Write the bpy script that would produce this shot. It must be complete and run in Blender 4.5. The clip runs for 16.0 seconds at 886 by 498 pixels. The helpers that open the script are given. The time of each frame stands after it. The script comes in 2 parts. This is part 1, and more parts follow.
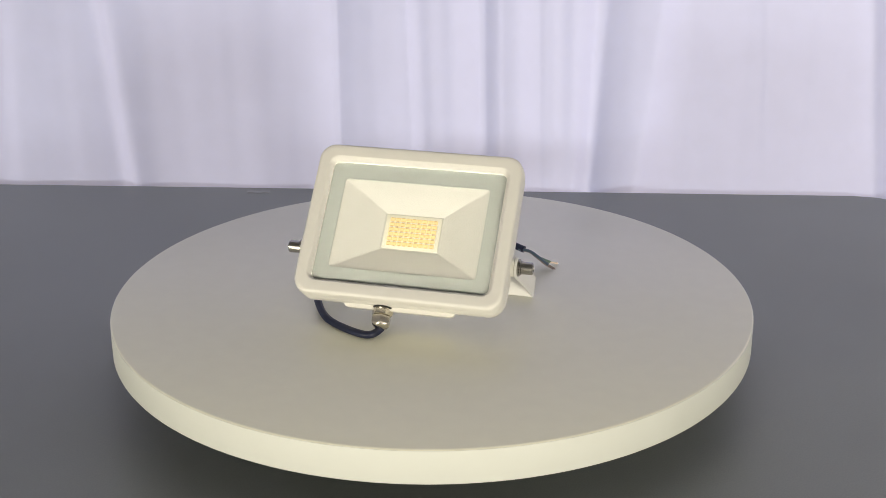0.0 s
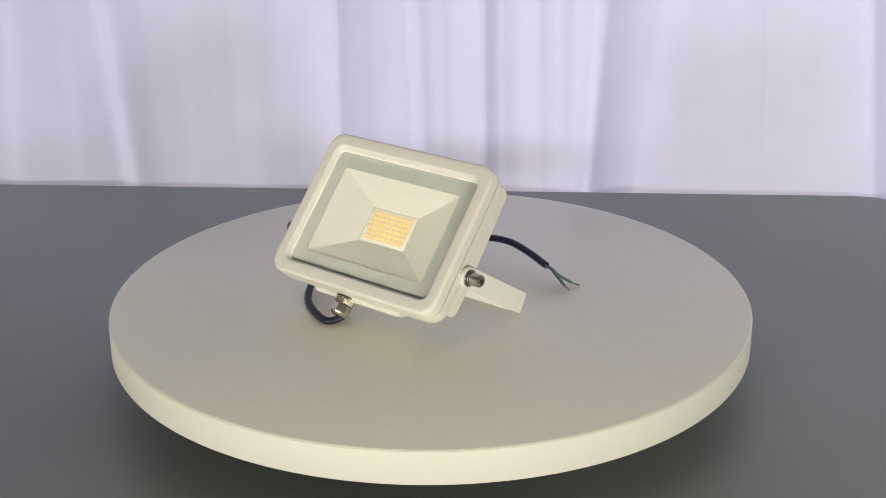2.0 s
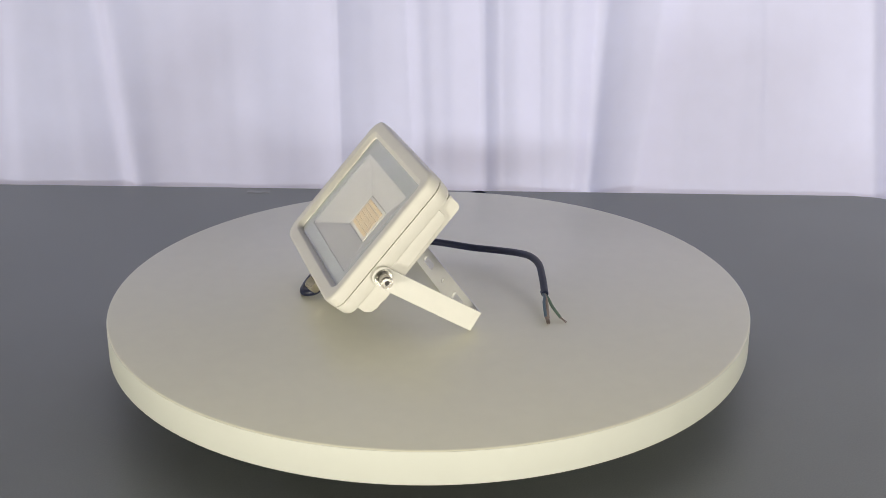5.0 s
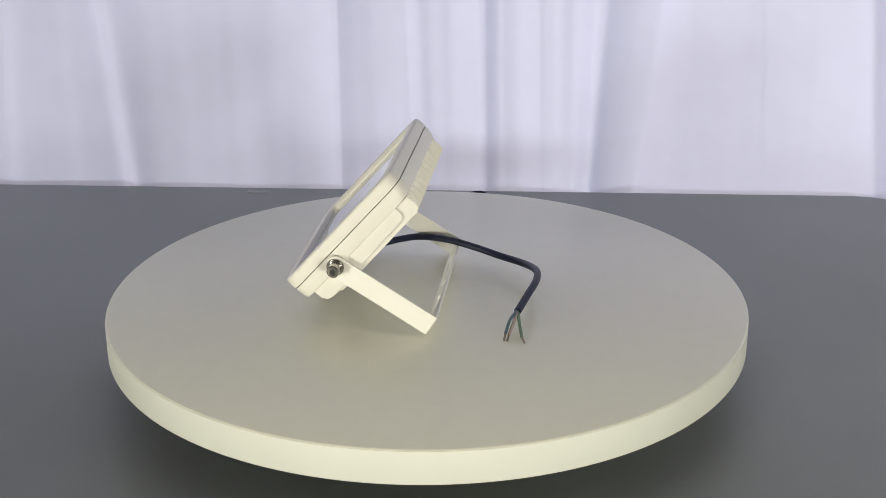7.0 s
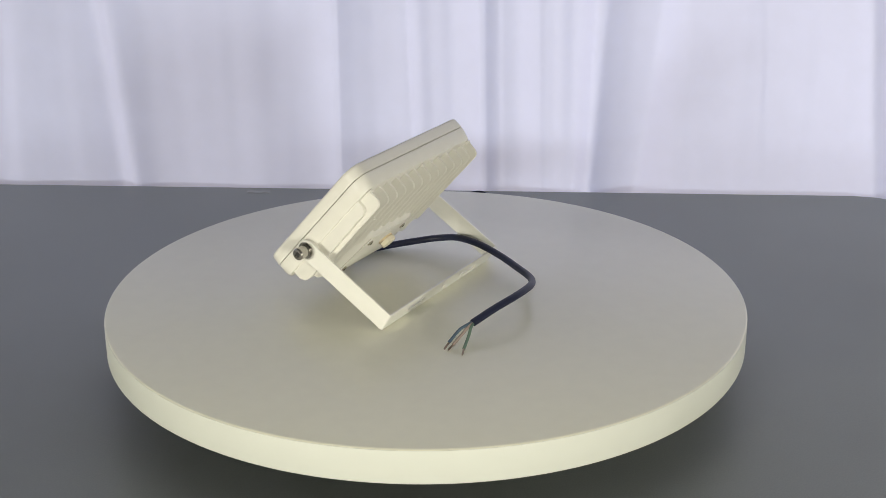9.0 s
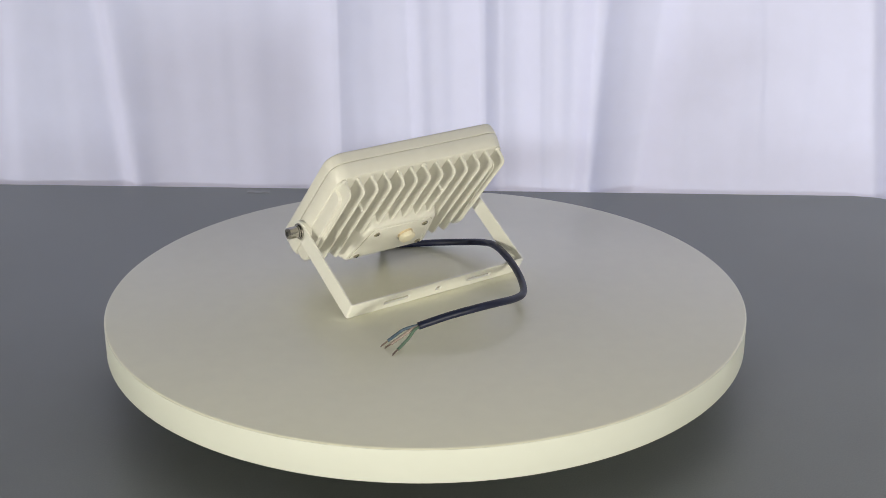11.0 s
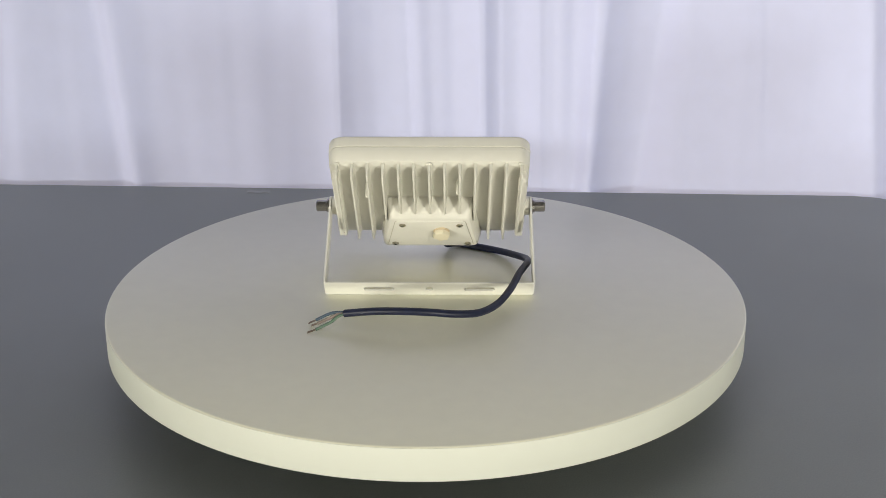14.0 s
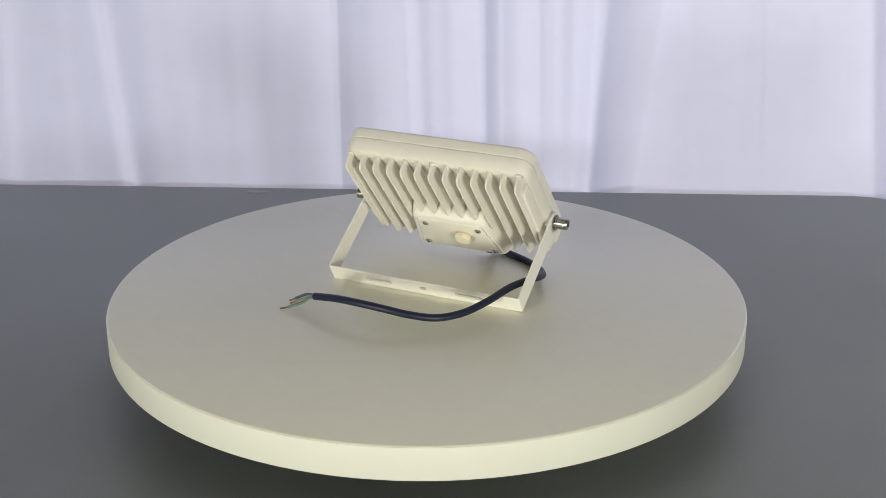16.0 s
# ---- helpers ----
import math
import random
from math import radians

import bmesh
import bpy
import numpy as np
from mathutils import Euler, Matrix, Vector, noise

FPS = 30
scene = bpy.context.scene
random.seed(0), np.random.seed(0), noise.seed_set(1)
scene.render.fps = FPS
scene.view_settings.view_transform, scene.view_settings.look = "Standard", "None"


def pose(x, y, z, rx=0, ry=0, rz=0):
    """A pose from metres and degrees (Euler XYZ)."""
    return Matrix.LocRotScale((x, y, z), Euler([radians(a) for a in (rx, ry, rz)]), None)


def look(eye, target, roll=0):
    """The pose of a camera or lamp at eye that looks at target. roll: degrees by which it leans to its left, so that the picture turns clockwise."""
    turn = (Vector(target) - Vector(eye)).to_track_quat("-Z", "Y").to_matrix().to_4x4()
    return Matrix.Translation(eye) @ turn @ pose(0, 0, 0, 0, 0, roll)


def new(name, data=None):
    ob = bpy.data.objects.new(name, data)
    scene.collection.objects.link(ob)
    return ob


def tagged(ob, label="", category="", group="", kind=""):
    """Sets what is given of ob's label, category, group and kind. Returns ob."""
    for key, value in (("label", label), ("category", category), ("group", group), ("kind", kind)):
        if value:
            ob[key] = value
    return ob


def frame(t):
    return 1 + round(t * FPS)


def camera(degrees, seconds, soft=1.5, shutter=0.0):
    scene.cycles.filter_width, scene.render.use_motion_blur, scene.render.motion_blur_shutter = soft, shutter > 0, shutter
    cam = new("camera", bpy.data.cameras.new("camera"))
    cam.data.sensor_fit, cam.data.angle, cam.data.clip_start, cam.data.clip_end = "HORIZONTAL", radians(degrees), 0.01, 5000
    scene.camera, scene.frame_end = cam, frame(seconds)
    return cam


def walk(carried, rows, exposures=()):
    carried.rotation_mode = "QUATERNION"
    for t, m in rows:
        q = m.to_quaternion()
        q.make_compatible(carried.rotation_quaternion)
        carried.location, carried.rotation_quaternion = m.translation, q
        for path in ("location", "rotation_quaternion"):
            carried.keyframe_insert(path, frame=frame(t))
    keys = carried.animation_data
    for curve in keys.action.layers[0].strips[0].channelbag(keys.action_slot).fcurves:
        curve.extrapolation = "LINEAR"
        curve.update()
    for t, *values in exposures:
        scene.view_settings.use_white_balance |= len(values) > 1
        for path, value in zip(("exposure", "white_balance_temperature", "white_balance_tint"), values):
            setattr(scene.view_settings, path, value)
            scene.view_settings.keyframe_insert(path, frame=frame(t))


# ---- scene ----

# The camera stands still before a turning platter. Metres; the platter's axis is the z axis, its top is z = 0.
EYE = Vector((0.0, -1.174, 0.5005))
AHEAD = Vector((0.01023, 0.93171, -0.36306))
cam = camera(36.76, 16.0, soft=0.75)
STILL = look(EYE, EYE + AHEAD, -0.1)
walk(cam, [(0.0, STILL), (16.0, STILL)],
     [(0.0, 0.08, 6600, 12.2), (4.0, 0.08, 6580, 11.6), (7.0, 0.07, 6480, 9.0), (9.0, 0.07, 6450, 8.4), (16.0, 0.07, 6450, 8.4)])

TABLE_Z = -0.075
FLOOR_Z = TABLE_Z - 0.75


# ---- light ----
def area_lamp(name, eye, target, width, height, watts, colour):
    data = bpy.data.lights.new(name, "AREA")
    data.shape, data.size, data.size_y, data.energy, data.color = "RECTANGLE", width, height, watts, colour
    ob = new(name, data)
    ob.matrix_world = look(eye, target)
    return ob


world = bpy.data.worlds.new("world")
scene.world = world
world.use_nodes = True
sky = world.node_tree.nodes.new("ShaderNodeTexSky")
sky.sky_type, sky.sun_disc, sky.sun_elevation, sky.sun_rotation = "NISHITA", False, radians(40), radians(160)
world.node_tree.links.new(sky.outputs[0], world.node_tree.nodes["Background"].inputs[0])
world.node_tree.nodes["Background"].inputs[1].default_value = 0.1

# two unseen lights in openings added behind the camera, and daylight behind the curtain
SOUTH_OPENINGS = ((-2.16, -1.70, -0.06, 0.38), (0.88, 1.32, -0.06, 0.38))  # x from and to, z from and to
for (wx0, wx1, wz0, wz1), watts in zip(SOUTH_OPENINGS, (44, 34.5)):
    middle = ((wx0 + wx1) / 2, -2.36, (wz0 + wz1) / 2)
    area_lamp("unseen_front_light", middle, (0.6 * middle[0], 0, 0.1), wx1 - wx0 - 0.06, wz1 - wz0 - 0.06, watts, (1.0, 0.945, 0.78))
area_lamp("curtain_daylight", (1.20, 2.55, 0.45), (0.0, 0.5, 0.20), 1.6, 1.6, 60, (0.96, 0.94, 0.985))


# ---- materials ----
def material(name, colour, rough=0.5, metal=0.0, grain=None, amount=0.06, bump=0.0, bump_scale=None, coat=0.0, ior=1.45,
             blotch=None, translucent=None, glass=False):
    """A node material: base colour varied at two scales (grain, blotch: noise scales), with fine relief."""
    mat = bpy.data.materials.new(name)
    mat.use_nodes = True
    tree = mat.node_tree
    nodes, links = tree.nodes, tree.links
    bsdf = nodes["Principled BSDF"]
    bsdf.inputs["Roughness"].default_value = rough
    bsdf.inputs["Metallic"].default_value = metal
    bsdf.inputs["IOR"].default_value = ior
    bsdf.inputs["Coat Weight"].default_value = coat
    bsdf.inputs["Base Color"].default_value = (*colour, 1)
    if glass:
        bsdf.inputs["Transmission Weight"].default_value = 1.0
    coords = nodes.new("ShaderNodeTexCoord")
    last = None
    for scale, strength in ((grain, amount), (blotch, amount * 0.8)):
        if not scale:
            continue
        tex = nodes.new("ShaderNodeTexNoise")
        tex.inputs["Scale"].default_value, tex.inputs["Detail"].default_value = scale, 5
        links.new(coords.outputs["Object"], tex.inputs["Vector"])
        ramp = nodes.new("ShaderNodeMapRange")
        ramp.inputs["From Min"].default_value, ramp.inputs["From Max"].default_value = 0.3, 0.7
        ramp.inputs["To Min"].default_value, ramp.inputs["To Max"].default_value = 1 - strength, 1 + strength
        links.new(tex.outputs["Fac"], ramp.inputs["Value"])
        mix = nodes.new("ShaderNodeVectorMath")
        mix.operation = "SCALE"
        if last is None:
            mix.inputs[0].default_value = colour
        else:
            links.new(last, mix.inputs[0])
        links.new(ramp.outputs[0], mix.inputs["Scale"])
        last = mix.outputs[0]
    if last is not None:
        links.new(last, bsdf.inputs["Base Color"])
    normal = None
    if bump:
        tex = nodes.new("ShaderNodeTexNoise")
        tex.inputs["Scale"].default_value, tex.inputs["Detail"].default_value = bump_scale or 400, 3
        links.new(coords.outputs["Object"], tex.inputs["Vector"])
        relief = nodes.new("ShaderNodeBump")
        relief.inputs["Strength"].default_value, relief.inputs["Distance"].default_value = bump, 0.001
        links.new(tex.outputs["Fac"], relief.inputs["Height"])
        links.new(relief.outputs[0], bsdf.inputs["Normal"])
        normal = relief.outputs[0]
    if translucent:
        thin = nodes.new("ShaderNodeBsdfTranslucent")
        thin.inputs["Color"].default_value = (*translucent, 1)
        if normal:
            links.new(normal, thin.inputs["Normal"])
        both = nodes.new("ShaderNodeMixShader")
        both.inputs[0].default_value = 0.44
        links.new(bsdf.outputs[0], both.inputs[1])
        links.new(thin.outputs[0], both.inputs[2])
        links.new(both.outputs[0], nodes["Material Output"].inputs["Surface"])
    return mat


PLATTER = material("platter_laminate", (0.855, 0.85, 0.715), 0.30, ior=1.62, grain=60, amount=0.012, blotch=5, bump=0.03, bump_scale=900)
PLATTER_EDGE = material("platter_edge_band", (0.765, 0.785, 0.725), 0.42, grain=30, amount=0.01)
TABLETOP = material("grey_table_cloth", (0.283, 0.305, 0.298), 0.46, grain=700, amount=0.07, blotch=4, bump=0.15, bump_scale=1500)
# Blue base, pinker translucency: the folds' bluish shade is put into the colour.
FABRIC = material("white_fabric_shaded_blue", (0.55, 0.62, 0.955), 0.9, grain=25, amount=0.03, blotch=3, bump=0.12, bump_scale=1200,
                  translucent=(0.85, 0.81, 0.87))
PAINT = material("cream_white_powder_coat", (0.79, 0.778, 0.725), 0.44, grain=90, amount=0.012, bump=0.05, bump_scale=1400)
BRACKET_PAINT = material("white_bracket_powder_coat", (0.85, 0.845, 0.80), 0.4, grain=90, amount=0.012, bump=0.05, bump_scale=1400)
REFLECTOR = material("white_reflector", (0.52, 0.515, 0.485), 0.5, grain=50, amount=0.008)
PRINT = material("grey_green_glass_border", (0.365, 0.388, 0.37), 0.4, grain=400, amount=0.02)
GLASS = material("clear_glass", (0.985, 1.0, 0.99), 0.02, glass=True, ior=1.45)
STEEL = material("stainless_steel", (0.41, 0.395, 0.37), 0.25, metal=1.0, grain=300, amount=0.08, bump=0.05, bump_scale=700)
NICKEL = material("nickel_plated_brass", (0.66, 0.62, 0.54), 0.25, metal=1.0, grain=200, amount=0.06)
# Tone that stands for the shaded gap round the cover plate.
COVER_GAP = material("cover_gap_tone", (0.50, 0.47, 0.40), 0.7)
# Near-black that stands for the shade in slots, sockets and gaps.
DARK = material("painted_recess_shade", (0.03, 0.03, 0.03), 0.6)
RUBBER = material("navy_black_rubber", (0.011, 0.015, 0.042), 0.45, grain=200, amount=0.2, bump=0.05, bump_scale=900)
BLUE_WIRE = material("blue_wire_insulation", (0.085, 0.125, 0.175), 0.35)
BROWN_WIRE = material("brown_wire_insulation", (0.33, 0.27, 0.245), 0.35)
GREEN_WIRE = material("green_wire_insulation", (0.13, 0.20, 0.155), 0.35)
COPPER = material("copper_strands", (0.40, 0.33, 0.28), 0.45, metal=1.0)
PLUG = material("cream_plastic", (0.80, 0.74, 0.58), 0.45, grain=100, amount=0.02)
COLLAR = material("amber_plastic", (0.70, 0.58, 0.40), 0.45, grain=100, amount=0.03)
PHOSPHOR = material("yellow_phosphor", (0.86, 0.67, 0.34), 0.5)
TERMINAL = material("brown_solder_pad", (0.55, 0.38, 0.19), 0.5)
BOARD = material("white_circuit_board", (0.70, 0.68, 0.60), 0.45)
# Tones of the unseen room: walls bounce light, the dark ceiling holds it down.
WALL = material("unseen_wall_grey", (0.42, 0.42, 0.415), 0.8, grain=40, amount=0.03, blotch=2)
CEILING = material("unseen_ceiling_dark", (0.16, 0.16, 0.165), 0.8, grain=40, amount=0.03, blotch=2)
FLOORING = material("brown_floor", (0.28, 0.24, 0.20), 0.6, grain=20, amount=0.1, blotch=2)
# Pale tone of the strip that stands for a glint.
PALE_STRIP = material("pale_glint_grey", (0.38, 0.39, 0.41), 0.4, grain=300, amount=0.04)
BASE = material("black_turntable_base", (0.05, 0.05, 0.055), 0.5, grain=100, amount=0.1)


# ---- building blocks ----
def part(name, bm, mat, parent=None, label="", smooth=40):
    """Links a bmesh as one mesh object, under a thing where one is given."""
    bmesh.ops.recalc_face_normals(bm, faces=bm.faces[:])
    mesh = bpy.data.meshes.new(name)
    bm.to_mesh(mesh)
    bm.free()
    mesh.materials.append(mat)
    if smooth:
        mesh.shade_smooth()
        mesh.set_sharp_from_angle(angle=radians(smooth))
    ob = new(name, mesh)
    if parent is not None:
        ob.parent = parent
    if label:
        ob["label"] = label
    return ob


def moved(bm, m):
    bmesh.ops.transform(bm, matrix=m, verts=bm.verts[:])
    return bm


def loft(rings, cap_first=True, cap_last=True, bm=None):
    """A skin over rings of equally many points."""
    bm = bm or bmesh.new()
    rows = [[bm.verts.new(p) for p in ring] for ring in rings]
    n = len(rows[0])
    for a, b in zip(rows, rows[1:]):
        for i in range(n):
            bm.faces.new((a[i], a[(i + 1) % n], b[(i + 1) % n], b[i]))
    if cap_first:
        bm.faces.new(rows[0])
    if cap_last:
        bm.faces.new(rows[-1])
    return bm


def round_rect(hw, hh, r, z, cy=0.0, cx=0.0, seg=6):
    """A rounded rectangle in the plane z."""
    ring = []
    for k, (sx, sy) in enumerate(((1, 1), (-1, 1), (-1, -1), (1, -1))):
        for i in range(seg + 1):
            a = math.pi / 2 * (k + i / seg)
            ring.append(Vector((cx + sx * (hw - r) + r * math.cos(a), cy + sy * (hh - r) + r * math.sin(a), z)))
    return ring


def circle(r, z, n=32, cx=0.0, cy=0.0, turn=0.0):
    return [Vector((cx + r * math.cos(turn + 2 * math.pi * i / n), cy + r * math.sin(turn + 2 * math.pi * i / n), z)) for i in range(n)]


def turned(profile, n=32, turn=0.0, bm=None):
    """A turned body about z from (radius, z) pairs, closed at both ends."""
    return loft([circle(r, z, n, turn=turn) for r, z in profile], bm=bm)


def slab(outline, d0, d1, axis="x", bevel=0.0):
    """A polygon of 2D points, extruded from d0 to d1 along an axis; the outline lies in the other two."""
    place = {"x": lambda a, b, d: (d, a, b), "z": lambda a, b, d: (a, b, d)}[axis]
    bm = loft([[Vector(place(a, b, d)) for a, b in outline] for d in (d0, d1)])
    if bevel:
        bmesh.ops.bevel(bm, geom=bm.edges[:], offset=bevel, segments=2, affect="EDGES", profile=0.6)
    return bm


def box(x0, x1, y0, y1, z0, z1, bevel=0.0):
    return slab(((x0, y0), (x1, y0), (x1, y1), (x0, y1)), z0, z1, "z", bevel)


def spline(points, steps=10):
    """A smooth way through points."""
    pts = [Vector(p) for p in points]
    pts = [2 * pts[0] - pts[1], *pts, 2 * pts[-1] - pts[-2]]
    out = []
    for a, b, c, d in zip(pts, pts[1:], pts[2:], pts[3:]):
        for k in range(steps):
            t = k / steps
            out.append(0.5 * (2 * b + (c - a) * t + (2 * a - 5 * b + 4 * c - d) * t * t + (3 * b - a - 3 * c + d) * t ** 3))
    return out + [pts[-2]]


def tube(way, r, n=14, bm=None):
    """A round tube along a way."""
    rings, side = [], None
    for i, p in enumerate(way):
        ahead = (way[min(i + 1, len(way) - 1)] - way[max(i - 1, 0)]).normalized()
        side = (side or ahead.orthogonal()) - ahead * (side or ahead.orthogonal()).dot(ahead)
        side.normalize()
        up = ahead.cross(side)
        rings.append([p + r * (math.cos(2 * math.pi * k / n) * side + math.sin(2 * math.pi * k / n) * up) for k in range(n)])
    return loft(rings, bm=bm)


def thing(name, label, category, **more):
    return tagged(new(name), label, category, **more)


# ---- the room ----
# Unseen shell that closes the place and shapes the bounce light.
def room():
    x0, x1, y0, y1, z0, z1 = -2.4, 2.6, -2.4, 2.6, FLOOR_Z, FLOOR_Z + 2.6
    t = 0.15

    def piece(name, *size, mat=WALL):
        return tagged(part(name, box(*size), mat, smooth=0), kind="structure")

    piece("floor", x0 - t, x1 + t, y0 - t, y1 + t, z0 - t, z0, mat=FLOORING)
    piece("ceiling", x0 - t, x1 + t, y0 - t, y1 + t, z1, z1 + t, mat=CEILING)
    piece("wall_west", x0 - t, x0, y0, y1, z0, z1)
    piece("wall_east", x1, x1 + t, y0, y1, z0, z1)
    # the end walls have openings, added for the lights
    for name, a, b, holes in (("wall_south", y0 - t, y0, SOUTH_OPENINGS), ("wall_north", y1, y1 + t, ((0.35, 2.05, -0.4, 1.3),))):
        wz0, wz1 = holes[0][2:]
        sizes = [(x0 - t, x1 + t, a, b, z0, wz0), (x0 - t, x1 + t, a, b, wz1, z1)]
        ends = [x0 - t] + [x for hole in holes for x in hole[:2]] + [x1 + t]
        sizes += [(left, right, a, b, wz0, wz1) for left, right in zip(ends[::2], ends[1::2])]
        bm = bmesh.new()
        for size in sizes:
            other = box(*size)
            mesh = bpy.data.meshes.new("join")
            other.to_mesh(mesh)
            other.free()
            bm.from_mesh(mesh)
            bpy.data.meshes.remove(mesh)
        tagged(part(name, bm, WALL, smooth=0), kind="structure")


def BACK_EDGE(x):
    return 0.5215 - 0.061 * x


def table():
    ob = thing("table", "wide table under a smooth dark grey cover", "table")
    ob.location = (0, 0, TABLE_Z)
    # the back edge runs a little askew, and the back corners are rounded
    outline = [(-0.80, -1.0), (0.640, -1.0), (0.640, 0.40)]
    outline += [(0.570 + 0.050 * math.cos(q), BACK_EDGE(0.570) - 0.050 + 0.050 * math.sin(q)) for q in (0.1, 0.35, 0.6, 0.85, 1.1, 1.35)]
    outline += [(0.560, BACK_EDGE(0.560)), (-0.80, BACK_EDGE(-0.80))]
    part("tabletop", slab(outline, -0.03, 0, "z", 0.003), TABLETOP, ob, "smooth dark grey top")
    for x, y in ((-0.73, -0.93), (0.57, -0.93), (-0.73, 0.45), (0.55, 0.40)):
        part("leg", box(x - 0.03, x + 0.03, y - 0.03, y + 0.03, -0.75, -0.03, 0.003), BASE, ob)
    return ob


# Folds of the curtain, some shaped to carry shade: place at z = 0.18 and at table height, reach to the left and to the
# right, and how far the cloth turns at those heights.
FOLDS_AND_SHADE = [
    (-0.546, -0.572, 0.0104, 0.0118, 0.07, 0.07), (-0.504, -0.517, 0.0296, 0.0296, -0.03, -0.02), (-0.427, -0.409, 0.0105, 0.0085, 0.24, 0.28), (-0.404, -0.389, 0.0037, 0.037, -0.04, -0.04),
    # the turn at -0.194 puts the floodlight's shadow into the cloth's shape
    (-0.316, -0.334, 0.0518, 0.0444, 0.03, 0.02), (-0.194, -0.173, 0.065, 0.05, -0.02, -0.18), (-0.187, -0.187, 0.0089, 0.0089, 0.05, 0), (-0.128, -0.126, 0.037, 0.003, 0.13, 0.05),
    (-0.114, -0.115, 0.0022, 0.0666, -0.13, -0.13), (-0.026, -0.018, 0.0022, 0.0089, 0.17, 0.13), (-0.008, 0.0, 0.0044, 0.0089, -0.06, -0.05), (0.025, 0.031, 0.0089, 0.0059, -0.05, -0.03),
    (0.063, 0.069, 0.0311, 0.003, 0.17, 0.13), (0.076, 0.081, 0.003, 0.0192, -0.13, -0.12), (0.094, 0.099, 0.0037, 0.0044, 0.06, 0.06), (0.127, 0.134, 0.0104, 0.0192, 0.14, 0.1),
    (0.146, 0.154, 0.003, 0.0044, -0.08, -0.06), (0.166, 0.172, 0.0052, 0.0059, 0.06, 0.05), (0.182, 0.187, 0.0074, 0.0059, -0.05, -0.04), (0.209, 0.204, 0.0118, 0.0059, 0.17, 0.12),
    # the fold at 0.236 is deepened low down to carry the floodlight's shadow
    (0.236, 0.221, 0.0118, 0.060, -0.24, -0.34), (0.311, 0.286, 0.0074, 0.037, 0.14, 0.14), (0.342, 0.354, 0.0059, 0.0081, -0.03, 0.04), (0.381, 0.396, 0.0296, 0.0407, 0.03, 0.03),
    (0.427, 0.448, 0.003, 0.0037, -0.08, -0.03), (0.475, 0.499, 0.037, 0.0444, 0.02, 0.02), (0.532, 0.563, 0.0059, 0.0104, -0.05, 0.02), (0.563, 0.594, 0.0037, 0.0444, -0.26, -0.24),
    # the broad turn at -0.105 is added only to darken the cloth there
    (-0.105, -0.10, 0.09, 0.06, -0.06, -0.06), (0.66, 0.66, 0.03, 0.04, 0.12, 0.12), (0.76, 0.76, 0.03, 0.04, -0.12, -0.12), (-0.7, -0.7, 0.05, 0.04, -0.1, -0.1), (-0.82, -0.82, 0.04, 0.05, 0.1, 0.1),
]


def curtain():
    """A hanging sheet of fabric behind the table, with soft folds."""
    ob = thing("curtain", "white translucent fabric curtain hanging in soft vertical folds", "curtain")
    nx, nz, z0, tall = 2080, 64, FLOOR_Z + 0.02, 2.48
    xs = np.linspace(-1.3, 1.3, nx + 1)
    soften = np.exp(-(np.arange(-300, 301) / 42.0) ** 2)
    soften /= soften.sum()
    over_table = (xs > -0.62) & (xs < 0.62)
    rows = []
    for j in range(nz + 1):
        z = z0 + tall * j / nz
        k = min(max((z - TABLE_Z) / (0.18 - TABLE_Z), -0.2), 1.4)
        turn = np.zeros(nx + 1)
        for top, low, left, right, much_top, much_low in FOLDS_AND_SHADE:
            off = xs - (low + (top - low) * k)
            turn -= 4.6 * (much_low + (much_top - much_low) * k) * np.exp(-(off / np.where(off < 0, left, right)) ** 2)
        for f in (90, 157, 231):
            turn += 0.038 * np.sin(f * xs + 2.1 * np.sin(3 * xs + 2.0 * z) + 0.1 * f) * np.sin(5 * xs + f + 1.5 * z)
        # a short crease
        turn += 0.4 * np.exp(-((xs - 0.437) / 0.003) ** 2 - ((z - 0.055) / 0.025) ** 2)
        turn -= turn.mean()
        depth = np.cumsum(turn) * (xs[1] - xs[0])
        padded = np.pad(depth, 300, mode="edge")
        depth -= np.convolve(padded, soften, mode="valid")
        rows.append(np.maximum(depth - depth[over_table].min(), 0.0))
    bm = bmesh.new()
    grid = []
    for j, depth in enumerate(rows):
        z = z0 + tall * j / nz
        grid.append([bm.verts.new((x, BACK_EDGE(x) + 0.0005 + d, z)) for x, d in zip(xs, depth)])
    for a, b in zip(grid, grid[1:]):
        for i in range(nx):
            bm.faces.new((a[i], a[i + 1], b[i + 1], b[i]))
    part("fabric", bm, FABRIC, ob, smooth=80)
    # the rail that it hangs from
    rail = [Vector((-1.35, BACK_EDGE(-1.35) + 0.03, z0 + tall + 0.01)), Vector((1.35, BACK_EDGE(1.35) + 0.03, z0 + tall + 0.01))]
    part("rail", tube(rail, 0.011, 16), STEEL, ob, "round steel rail")
    for end in (0.06, 0.5, 0.94):
        foot = rail[0].lerp(rail[1], end)
        part("hanger", tube([foot, Vector((foot.x, foot.y, FLOOR_Z + 2.6))], 0.006, 10), STEEL, ob)
    return ob


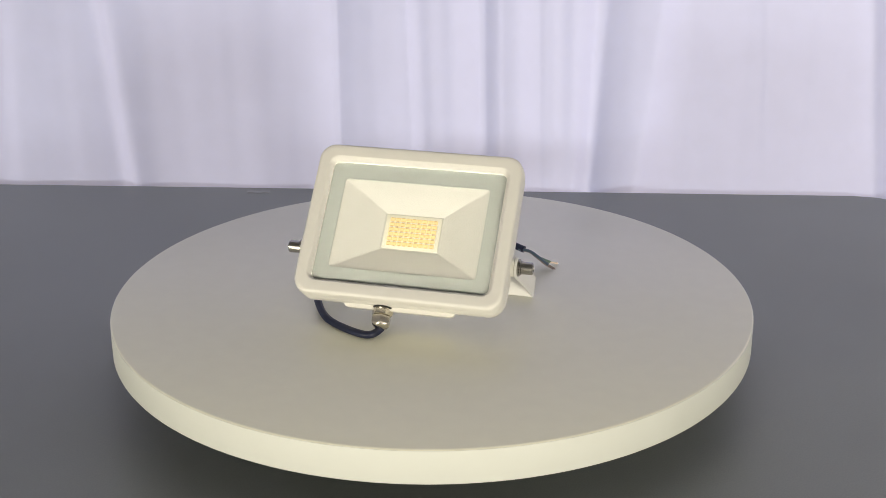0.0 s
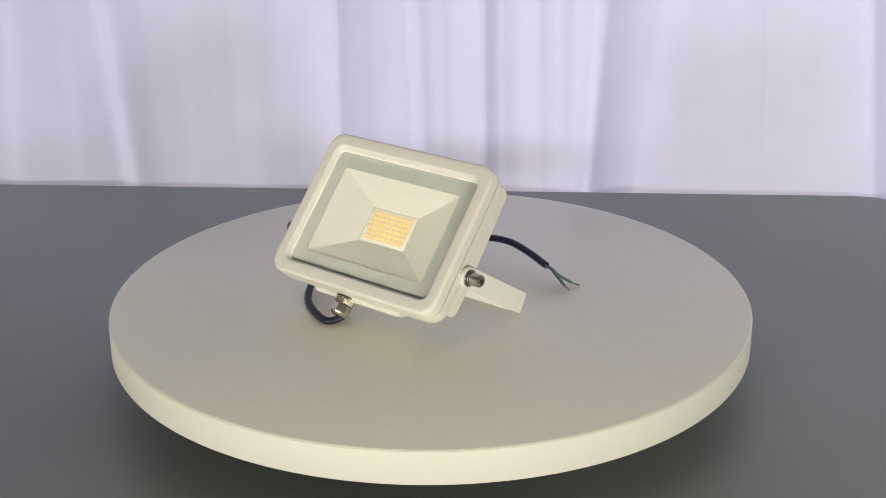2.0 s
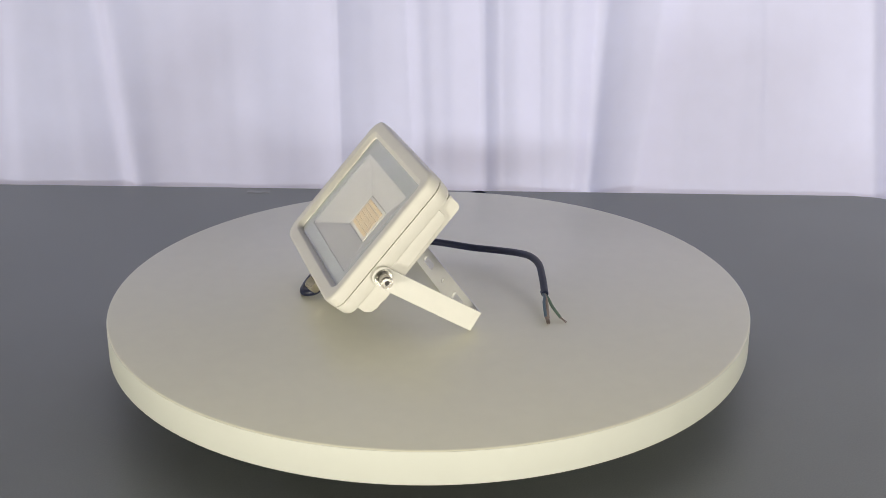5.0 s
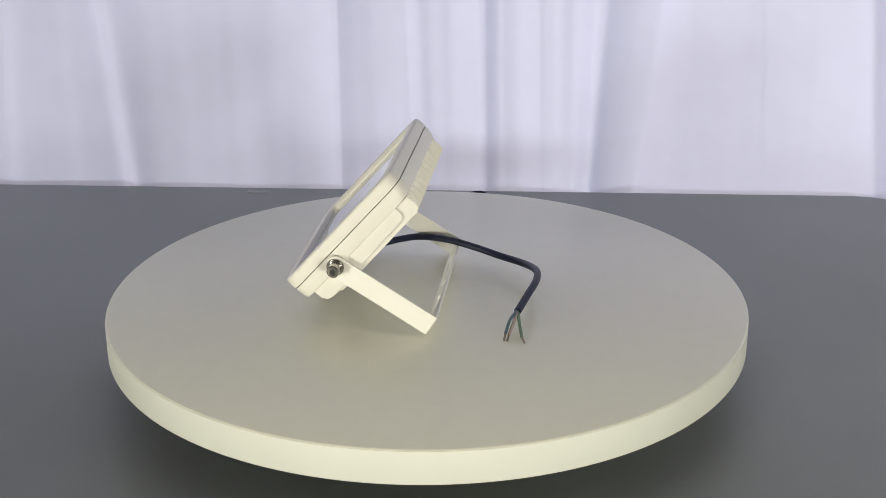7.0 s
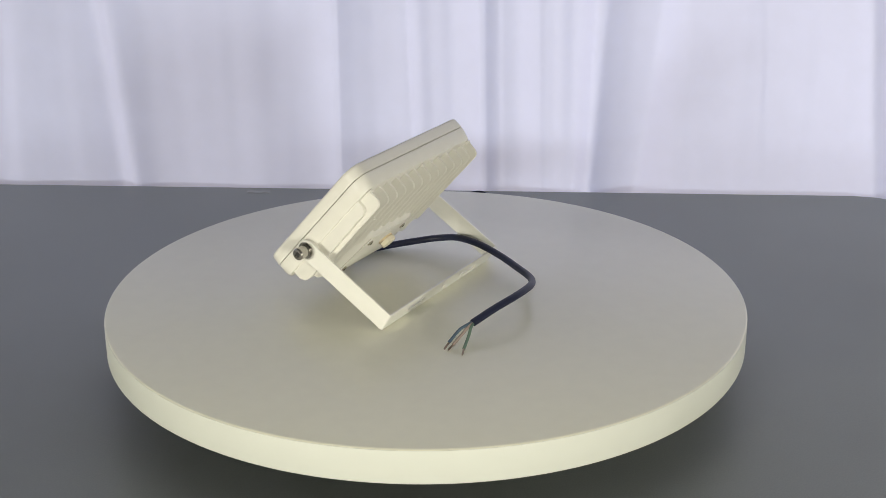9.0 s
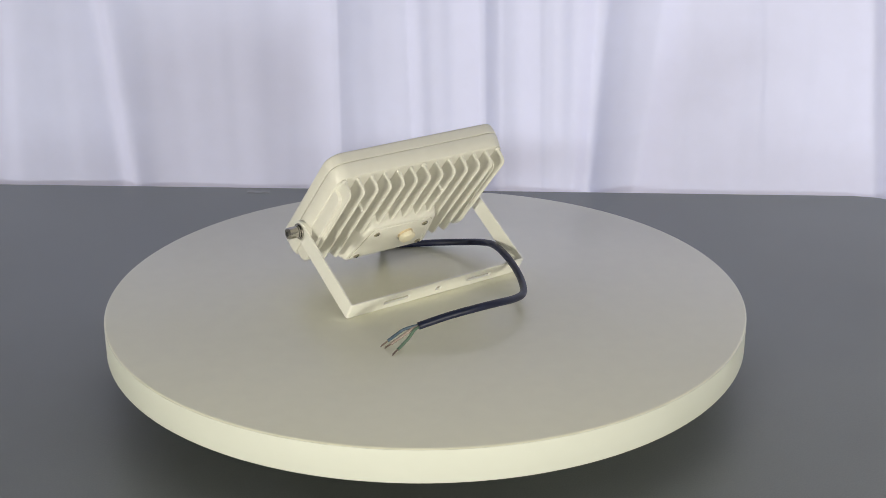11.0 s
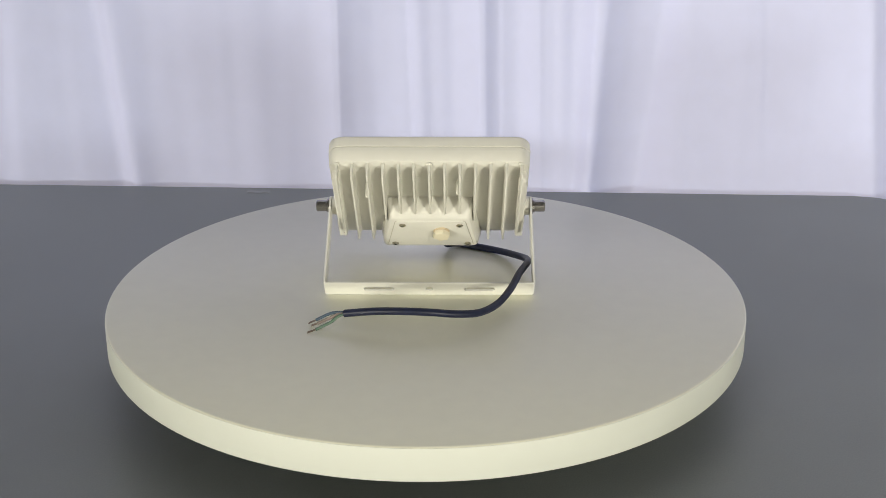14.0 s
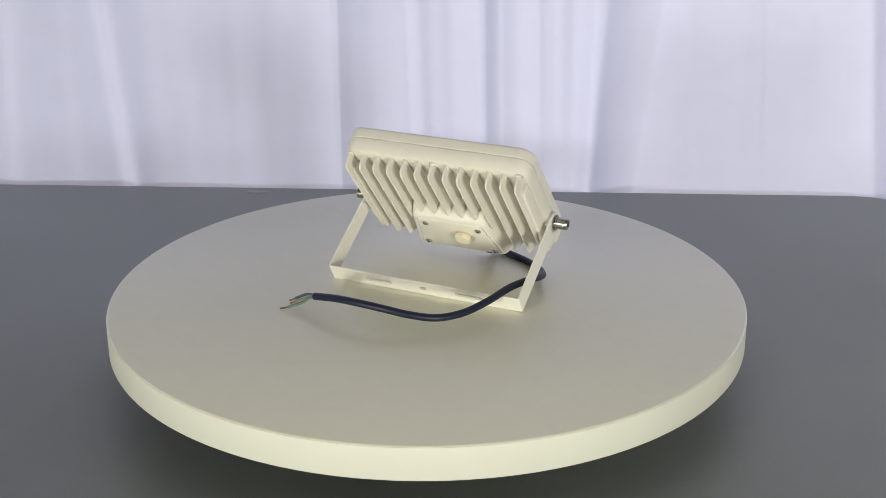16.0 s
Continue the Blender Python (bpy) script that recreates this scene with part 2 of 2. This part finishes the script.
def cord():
    """A black tube, added for the dark gap under the curtain's hem along the table's back edge behind the turntable."""
    ob = thing("cord", "short black tube along the table's back edge, standing for a dark gap under the curtain hem", "cord")
    way = [(0.030, 0.493, 0.002), (0.046, 0.495, 0.002), (0.060, 0.497, 0.005), (0.070, 0.498, 0.0045), (0.080, 0.496, 0.0015), (0.100, 0.488, 0.0019)]
    line = spline([(x, y, TABLE_Z + z) for x, y, z in way], 6)
    part("gap_tube", tube(line, 0.0015, 10), RUBBER, ob)
    return ob


def tape():
    """A thin pale strip, added for a glint near the table's back edge."""
    ob = thing("tape", "thin pale grey strip flat on the table, standing for a small glint", "tape")
    rows = [[Vector((-0.243 + 0.031 * k / 6, 0.512 + dy + 0.0012 * math.sin(1.7 * k), TABLE_Z + 0.0003 + dz)) for dy, dz in ((0.0, 0.0), (0.007, 0.0004), (0.007, 0.0009), (0.0, 0.0005))] for k in range(7)]
    part("strip", loft(rows), PALE_STRIP, ob)
    return ob


# ---- the turntable ----
def turntable():
    ob = thing("turntable", "round white turntable with a thick platter on a grey table", "turntable")
    ob.location = (0, 0, TABLE_Z)
    part("base", turned([(0.11, 0), (0.12, 0.004), (0.12, 0.035), (0.11, 0.040), (0.05, 0.041), (0.05, 0.0446)], 48), BASE, ob, "dark base hidden below the platter")
    platter = new("platter")
    platter.parent = ob
    platter.location = (0, 0, -TABLE_Z)
    shift = pose(0.0034, -0.0006, 0)
    part("top", moved(turned([(0.2988, -0.004), (0.2998, -0.0014), (0.2990, -0.0004), (0.2982, 0.0)], 192), shift), PLATTER, platter, "pale grey-white laminate top")
    part("edge_band", moved(turned([(0.2960, -0.0304), (0.2994, -0.0300), (0.3000, -0.0290), (0.3000, -0.0012), (0.2992, -0.0011)], 192), shift), PLATTER_EDGE, platter, "cream-white edge")
    return platter


# ---- the floodlight ----
LEAN = Matrix.Rotation(radians(15.3), 4, "Z") @ Matrix.Rotation(radians(48), 4, "X")  # x across, y up the face, z out of the face
STAND = Matrix.Rotation(radians(15.3), 4, "Z") @ Matrix.Scale(-1, 4, (0, 1, 0))  # x across, y to the front, z up
PIVOT_Y, PIVOT_Z = -0.001, 0.0933
CY = 0.0215


def floodlight():
    ob = thing("floodlight", "cream-white LED floodlight leaning on its bracket, cable trailing", "floodlight")

    def lamp(name, bm, mat, label="", parent=None, smooth=40):
        return part(name, moved(bm, LEAN), mat, parent or ob, label, smooth)

    def frame_ring(hw, hh, r, z):
        return round_rect(hw, hh, r, z, CY)

    # front frame round the glass
    def bezel(hw, hh, r, z):
        return round_rect(hw, hh, r, z, CY + 0.0008)

    lamp("front_frame", loft([
        bezel(0.0900, 0.0670, 0.010, 0.1030), bezel(0.0930, 0.0708, 0.013, 0.1041), bezel(0.0945, 0.0722, 0.014, 0.1046),
        bezel(0.0948, 0.0724, 0.0145, 0.1062), bezel(0.0945, 0.0721, 0.0143, 0.1125), bezel(0.0944, 0.0720, 0.0143, 0.1134), bezel(0.0940, 0.0716, 0.0141, 0.1148), bezel(0.0929, 0.0705, 0.0135, 0.1156), bezel(0.0917, 0.0693, 0.0128, 0.1159), bezel(0.0910, 0.0686, 0.0125, 0.11592), bezel(0.0848, 0.0614, 0.0092, 0.11580), bezel(0.0842, 0.0608, 0.009, 0.1157), bezel(0.0836, 0.0602, 0.0088, 0.1153), bezel(0.0832, 0.0598, 0.0086, 0.1148),
        frame_ring(0.0808, 0.0573, 0.006, 0.1126), frame_ring(0.0802, 0.0566, 0.005, 0.1080)], False, False), PAINT, "cream-white front frame")
    # rear housing
    housing = lamp("rear_housing", loft([
        bezel(0.0905, 0.0682, 0.012, 0.1028), bezel(0.0930, 0.0706, 0.0135, 0.1036), bezel(0.0944, 0.0720, 0.014, 0.1035), bezel(0.0946, 0.0722, 0.0143, 0.1025),
        frame_ring(0.0938, 0.0710, 0.014, 0.0930), frame_ring(0.0926, 0.0697, 0.013, 0.0905), frame_ring(0.0895, 0.0668, 0.012, 0.0897)], False, True), PAINT, "cream-white die-cast rear housing")
    for s in (-1, 1):
        # side cheek that carries the pivot bolt
        outline = [(0.074, 0.0915), (0.0735, 0.083), (0.071, 0.0795), (0.066, 0.0780), (0.0, 0.0765), (-0.009, 0.0750), (-0.027, 0.0748), (-0.033, 0.0765), (-0.0366, 0.0815), (-0.0370, 0.0915)]
        lamp("side_cheek", slab(outline, s * 0.0840, s * 0.0912, "x", 0.0012), PAINT, parent=housing)
        boss = turned([(0.0088, 0), (0.0088, 0.0058), (0.0080, 0.0066)], 28)
        lamp("pivot_boss", moved(boss, pose(s * 0.0908, PIVOT_Y, PIVOT_Z, 0, 90 * s, 0)), PAINT, parent=housing)
    # thirteen cooling fins; the middle ones end on the driver box
    for k in range(-6, 7):
        x = 0.01437 * k
        low = -0.021 if abs(k) == 6 else -0.0345
        if abs(k) <= 2:
            low = 0.018
        elif abs(k) == 3:
            low = 0.004
        tip = 0.0722
        outline = [(0.0885, 0.0900), (0.0885, 0.0790), (0.0872, 0.0755), (0.0840, 0.0735), (low + 0.003, tip), (low, tip + 0.001), (low - 0.010, 0.0900)]
        bm = bmesh.new()
        left = [bm.verts.new((x - (0.0009 if b < 0.085 else 0.0017), a, b)) for a, b in outline]
        right = [bm.verts.new((x + (0.0009 if b < 0.085 else 0.0017), a, b)) for a, b in outline]
        bm.faces.new(left)
        bm.faces.new(right)
        for i in range(len(outline)):
            j = (i + 1) % len(outline)
            bm.faces.new((left[i], left[j], right[j], right[i]))
        bmesh.ops.recalc_face_normals(bm, faces=bm.faces[:])
        bmesh.ops.bevel(bm, geom=bm.edges[:], offset=0.0005, segments=2, affect="EDGES")
        lamp("fin", bm, PAINT, parent=housing)
    # little lugs where the mould's pins pushed
    for x, y in ((0.0862, 0.0872), (0.0, 0.0874), (-0.0862, 0.0872)):
        lamp("lug", moved(turned([(0.0032, 0), (0.0032, 0.0009), (0.0026, 0.0014)], 18), pose(x, y - 0.0005, 0.0895, 180, 0, 0)), PAINT, parent=housing)

    for x, y in ((0.0594, 0.050), (-0.0268, 0.056)):
        lamp("ejector_pin", moved(turned([(0.0019, 0), (0.0016, 0.0150), (0.0011, 0.0156)], 14), pose(x, y, 0.0900, 180, 0, 0)), PAINT, parent=housing)

    # driver box with its screwed cover
    def trapezoid(top, bottom, y0, y1, r, z):
        corners = [Vector((top, y1)), Vector((-top, y1)), Vector((-bottom, y0)), Vector((bottom, y0))]
        ring = []
        for i, c in enumerate(corners):
            a, b = (corners[i - 1] - c).normalized(), (corners[(i + 1) % 4] - c).normalized()
            for t in range(6):
                t /= 5
                q = (1 - t) ** 2 * (c + a * r) + 2 * t * (1 - t) * c + t * t * (c + b * r)
                ring.append(Vector((q.x, q.y, z)))
        return ring

    driver = lamp("driver_box", loft([trapezoid(0.042, 0.0515, -0.0530, 0.0255, 0.006, 0.0940), trapezoid(0.0415, 0.0510, -0.0522, 0.0240, 0.006, 0.0880), trapezoid(0.0395, 0.0490, -0.0460, 0.0190, 0.006, 0.0770),
                                      trapezoid(0.0385, 0.0478, -0.0425, 0.0160, 0.006, 0.0715), trapezoid(0.0370, 0.0465, -0.0412, 0.0140, 0.006, 0.0700)]), PAINT)
    # raised rim, coloured darker in place of the gap's shade
    lamp("cover_gap_rim", loft([trapezoid(0.0344, 0.0431, -0.0384, 0.0111, 0.003, 0.0702), trapezoid(0.0344, 0.0431, -0.0384, 0.0111, 0.003, 0.0697)]), COVER_GAP, "narrow darker cream rim standing for the gap round the cover", driver)
    lamp("cover_plate", loft([trapezoid(0.0338, 0.0425, -0.0385, 0.0112, 0.003, 0.0702), trapezoid(0.0338, 0.0425, -0.0385, 0.0112, 0.003, 0.0694),
                              trapezoid(0.0332, 0.0419, -0.0380, 0.0107, 0.003, 0.0690)]), PAINT, "flat cream cover plate", driver)
    for x, y in ((0.0272, 0.0038), (-0.0286, 0.0038), (0.0356, -0.0345), (-0.0368, -0.0345)):
        screw = lamp("screw", moved(turned([(0.0033, 0), (0.0033, 0.0006), (0.0026, 0.0013), (0.0010, 0.0016)], 20), pose(x, y, 0.0691, 180, 0, 0)), NICKEL, "small steel cross-head screw", driver)
        # dark bars on the head stand for the shaded cross recess
        for angle in (25, 115):
            lamp("slot_shade", moved(box(-0.0014, 0.0014, -0.0003, 0.0003, 0.0012, 0.0018), pose(x, y, 0.0691, 180, 0, angle)), DARK, parent=driver)
    at = pose(-0.0108, -0.0085, 0.0692, 180, 0, 0)
    lamp("plug_collar", moved(turned([(0.0080, 0), (0.0080, 0.0013), (0.0072, 0.0017), (0.0070, 0.0026)], 28), at), COLLAR, "amber collar of the vent plug", driver)
    lamp("vent_plug", moved(turned([(0.0078, 0.0022), (0.0086, 0.0027), (0.0086, 0.0060), (0.0079, 0.0070), (0.0040, 0.0074)], 6, 0.3), at), PLUG, "yellowed cream plastic hexagonal vent plug", driver, 20)

    # glass, printed border, reflector and the light-emitting panel
    ry = 0.0204
    lamp("glass_border", loft([frame_ring(0.0815, 0.0580, 0.006, 0.1092), frame_ring(0.0815, 0.0580, 0.006, 0.1096),
                               round_rect(0.0672, 0.0428, 0.003, 0.1096, ry), round_rect(0.0672, 0.0428, 0.003, 0.1088, ry)], False, False), PRINT, "frosted grey-green printed border", smooth=20)
    reflector = lamp("reflector", loft([round_rect(0.0690, 0.0445, 0.003, 0.1091, ry), round_rect(0.0668, 0.0424, 0.0025, 0.1086, ry),
                                        round_rect(0.0272, 0.0177, 0.0008, 0.0968, ry), round_rect(0.0268, 0.0173, 0.0008, 0.0962, ry)], False, True), REFLECTOR, "white faceted reflector", smooth=12)
    panel = lamp("led_board", box(-0.0258, 0.0258, ry - 0.0162, ry + 0.0162, 0.0958, 0.0970, 0.0003), BOARD, "cream board with rows of yellow chips")
    chip = pad = None
    for i in range(9):
        for j in range(6):
            m = LEAN @ pose(-0.0198 + 0.00495 * i, ry - 0.0115 + 0.0046 * j, 0.0969)
            if chip is None:
                chip = part("led_chip", box(-0.0023, 0.0023, -0.0018, 0.0018, 0, 0.0007, 0.0002), PHOSPHOR, panel, "yellow phosphor chip")
                one = chip
            else:
                one = new("led_chip", chip.data)
                one.parent = panel
            one.matrix_basis = m
            for side in (-1, 1):
                if pad is None:
                    pad = part("terminal", box(-0.0012, 0.0012, -0.0003, 0.0003, 0, 0.0008), TERMINAL, panel, "dark chip terminal", 0)
                    end = pad
                else:
                    end = new("terminal", pad.data)
                    end.parent = panel
                end.matrix_basis = m @ pose(0, side * 0.0016, 0)
    pane = lamp("glass_pane", loft([frame_ring(0.0815, 0.0580, 0.006, 0.1102), frame_ring(0.0815, 0.0580, 0.006, 0.1116)]), GLASS, "clear flat front glass")
    pane.visible_shadow = False

    # cable gland at the lower edge
    def down(bm):
        return moved(bm, pose(-0.015, -0.044, 0.0905, 90, 0, 0))

    gland = lamp("cable_gland", down(turned([(0.0080, 0), (0.0080, 0.0070), (0.0074, 0.0075), (0.0072, 0.0082)], 28)), NICKEL, "nickel-plated metal cable gland")
    lamp("hex_nut", down(turned([(0.0088, 0.0082), (0.0094, 0.0087), (0.0094, 0.0128), (0.0086, 0.0133), (0.0076, 0.0136)], 6)), NICKEL, parent=gland, smooth=20)
    lamp("dome_nut", down(turned([(0.0078, 0.0136), (0.0088, 0.0140), (0.0088, 0.0200), (0.0080, 0.0225), (0.0064, 0.0240), (0.0040, 0.0244)], 6, 0.4)), NICKEL, parent=gland, smooth=50)
    # dark ring standing for the shaded gap above the nut
    lamp("gap_shade_ring", down(turned([(0.0092, 0.0060), (0.0092, 0.0072)], 28)), DARK, parent=gland)

    bracket(ob)
    bolts(ob)
    cable(ob)
    return ob


def bracket(ob):
    """A U of flat bar: two legs with round ends at the pivots, and a base bar with two slots and a hole."""
    leg = Vector((-0.846, -0.533))
    across = Vector((-0.533, 0.846))
    pivot = Vector((0.0700, 0.0617))
    half, length, t, outer = 0.0096, 0.1003, 0.0020, 0.0995
    to_stand = Matrix(((1, 0, 0, 0), (0, leg.x, across.x, pivot.x), (0, leg.y, across.y, pivot.y), (0, 0, 0, 1)))
    bm = bmesh.new()
    # the bent bar's middle line, across x and along the leg
    r = 0.0024
    line = [Vector((-outer, 0.0))]
    for a in range(7):
        q = math.pi / 2 * a / 6
        line.append(Vector((-outer + r - r * math.cos(q), length - r + r * math.sin(q))))
    line += [Vector((-p.x, p.y)) for p in reversed(line)]
    rings = []
    for i, p in enumerate(line):
        a = (line[min(i + 1, len(line) - 1)] - line[max(i - 1, 0)]).normalized()
        inward = Vector((a.y, -a.x))
        if i in (0, len(line) - 1):
            inward = Vector((1 if i == 0 else -1, 0))
        o, n = p, p + inward * t
        e = 0.0004
        rings.append([Vector((o.x, o.y, -half + e)), Vector((o.x, o.y, half - e)), Vector((o.x + inward.x * e, o.y + inward.y * e, half)), Vector((n.x - inward.x * e, n.y - inward.y * e, half)),
                      Vector((n.x, n.y, half - e)), Vector((n.x, n.y, -half + e)), Vector((n.x - inward.x * e, n.y - inward.y * e, -half)), Vector((o.x + inward.x * e, o.y + inward.y * e, -half))])
    loft(rings, bm=bm)
    frame_ob = part("bracket", moved(bm, STAND @ to_stand), BRACKET_PAINT, ob, "white U-shaped flat-bar bracket")
    # openings through the base bar
    cut = bmesh.new()
    for x, w in ((-0.0475, 0.0145), (0.0475, 0.0145), (0.0, 0.0036)):
        loft([[Vector((x + p.x, length + d, p.y)) for p in round_rect(w, 0.0028, 0.0027, 0)] for d in (-0.01, 0.01)], bm=cut)
    bmesh.ops.recalc_face_normals(cut, faces=cut.faces[:])
    mesh = bpy.data.meshes.new("cutter")
    moved(cut, STAND @ to_stand)
    bmesh.ops.recalc_face_normals(cut, faces=cut.faces[:])
    cut.to_mesh(mesh)
    cut.free()
    cutter = new("cutter", mesh)
    mod = frame_ob.modifiers.new("slots", "BOOLEAN")
    mod.operation, mod.object, mod.solver = "DIFFERENCE", cutter, "EXACT"
    bpy.context.view_layer.update()
    done = bpy.data.meshes.new_from_object(frame_ob.evaluated_get(bpy.context.evaluated_depsgraph_get()))
    frame_ob.modifiers.clear()
    frame_ob.data = done
    bpy.data.objects.remove(cutter)
    # round ears at the pivots
    for s in (-1, 1):
        ear = turned([(half - 0.0004, 0), (half, 0.0004), (half, t - 0.0004), (half - 0.0004, t)], 40)
        moved(ear, pose(s * (outer - t), 0, 0, 0, 90 * s, 0))
        part("ear", moved(ear, STAND @ to_stand), BRACKET_PAINT, frame_ob)


def bolts(ob):
    for s in (-1, 1):
        m = LEAN @ pose(s * 0.0996, PIVOT_Y, PIVOT_Z, 0, 90 * s, 0)
        profile = [(0.0052, 0.0030), (0.0056, 0.0034), (0.0056, 0.0122), (0.0050, 0.0130), (0.0033, 0.0130)]
        rings = [[p * (0.982 if 0 < i < 3 and k % 2 else 1.0) if i in (1, 2) else p for k, p in enumerate(circle(r, 0, 56))] for i, (r, z) in enumerate(profile)]
        rings = [[Vector((p.x, p.y, z)) for p in ring] for ring, (r, z) in zip(rings, profile)]
        bolt = part("pivot_bolt", moved(loft(rings), m), STEEL, ob, "knurled stainless socket-head bolt", 25)
        # no hole is cut: a dark stub stands for the shaded socket
        part("socket_shade", moved(turned([(0.0025, 0.0120), (0.0025, 0.01312)], 6), m), DARK, bolt, "dark hexagonal stub standing for the socket's shade", 0)
        part("socket_rim", moved(loft([circle(r, z, 32) for r, z in ((0.0028, 0.0129), (0.0030, 0.0134), (0.0044, 0.0133), (0.0047, 0.0129))], False, False), m), STEEL, bolt)
        part("washer", moved(turned([(0.0076, 0), (0.0078, 0.0003), (0.0078, 0.0012), (0.0076, 0.0015)], 32), m), STEEL, bolt)
        part("spring_washer", moved(turned([(0.0062, 0.0016), (0.0064, 0.0018), (0.0064, 0.0029), (0.0062, 0.0031)], 32), m), STEEL, bolt)


CABLE_WAY = [(-0.0150, 0.0990, 0.0140), (-0.0160, 0.1085, 0.0065), (-0.0286, 0.1168, 0.0036), (-0.0684, 0.0956, 0.0042), (-0.0900, 0.0650, 0.0098),
             (-0.0955, 0.0440, 0.0148), (-0.0933, 0.0218, 0.0196), (-0.0851, -0.0060, 0.0210), (-0.0760, -0.0351, 0.0175), (-0.0632, -0.0621, 0.0142), (-0.0467, -0.0836, 0.0149),
             (-0.0259, -0.0958, 0.0188), (-0.0030, -0.1021, 0.0231), (0.0219, -0.1023, 0.0242), (0.0478, -0.0964, 0.0214), (0.0740, -0.0891, 0.0161)]


def cable(ob):
    line = part("cable", moved(tube(spline(CABLE_WAY, 12), 0.0034, 16), STAND), RUBBER, ob, "navy-black round rubber cable")
    end = Vector(CABLE_WAY[-1])
    for name, mat, mid, tip, bare in (("blue_wire", BLUE_WIRE, (0.0875, -0.0832, 0.0132), (0.1004, -0.0802, 0.0057), (0.1071, -0.0797, 0.0022)),
                                      ("green_wire", GREEN_WIRE, (0.0862, -0.0917, 0.0087), (0.0996, -0.0947, 0.0028), (0.1068, -0.0974, 0.0010)),
                                      ("brown_wire", BROWN_WIRE, (0.0872, -0.0864, 0.0104), (0.0988, -0.0832, 0.0036), (0.1046, -0.0822, 0.0010))):
        tip, bare = Vector(tip), Vector(bare)
        way = spline([end - Vector((0.006, -0.001, 0)), end.lerp(Vector(mid), 0.4) + Vector((0, 0, 0.001)), mid, tip], 6)
        wire = part(name, moved(tube(way, 0.0014, 9), STAND), mat, line, name.replace("_", " ") + " core")
        strands = bmesh.new()
        for k in range(4):
            off = Vector((0.0, 0.0005 * math.cos(1.6 * k), 0.0005 * math.sin(1.6 * k)))
            tube([tip + off - (bare - tip) * 0.2, tip + off, bare + off * 1.3 + Vector((0.0003 * k - 0.0004, 0, 0))], 0.00042, 6, strands)
        part("copper_end", moved(strands, STAND), COPPER, wire, "bare copper strands")


# ---- what turns ----
def turn_at(t):
    """The platter's turn in degrees."""
    return -30.55 - 11.694 * t - 0.00596 * t * t - 0.00041 * t ** 3


def motions():
    times = [0.5 * k for k in range(33)]
    walk(PLATTER_DISC, [(t, pose(0, 0, -TABLE_Z, 0, 0, turn_at(t))) for t in times])
    walk(LAMP, [(t, pose(0, 0, 0, 0, 0, turn_at(t))) for t in times])


room()
table()
curtain()
cord()
tape()
PLATTER_DISC = turntable()
LAMP = floodlight()
motions()
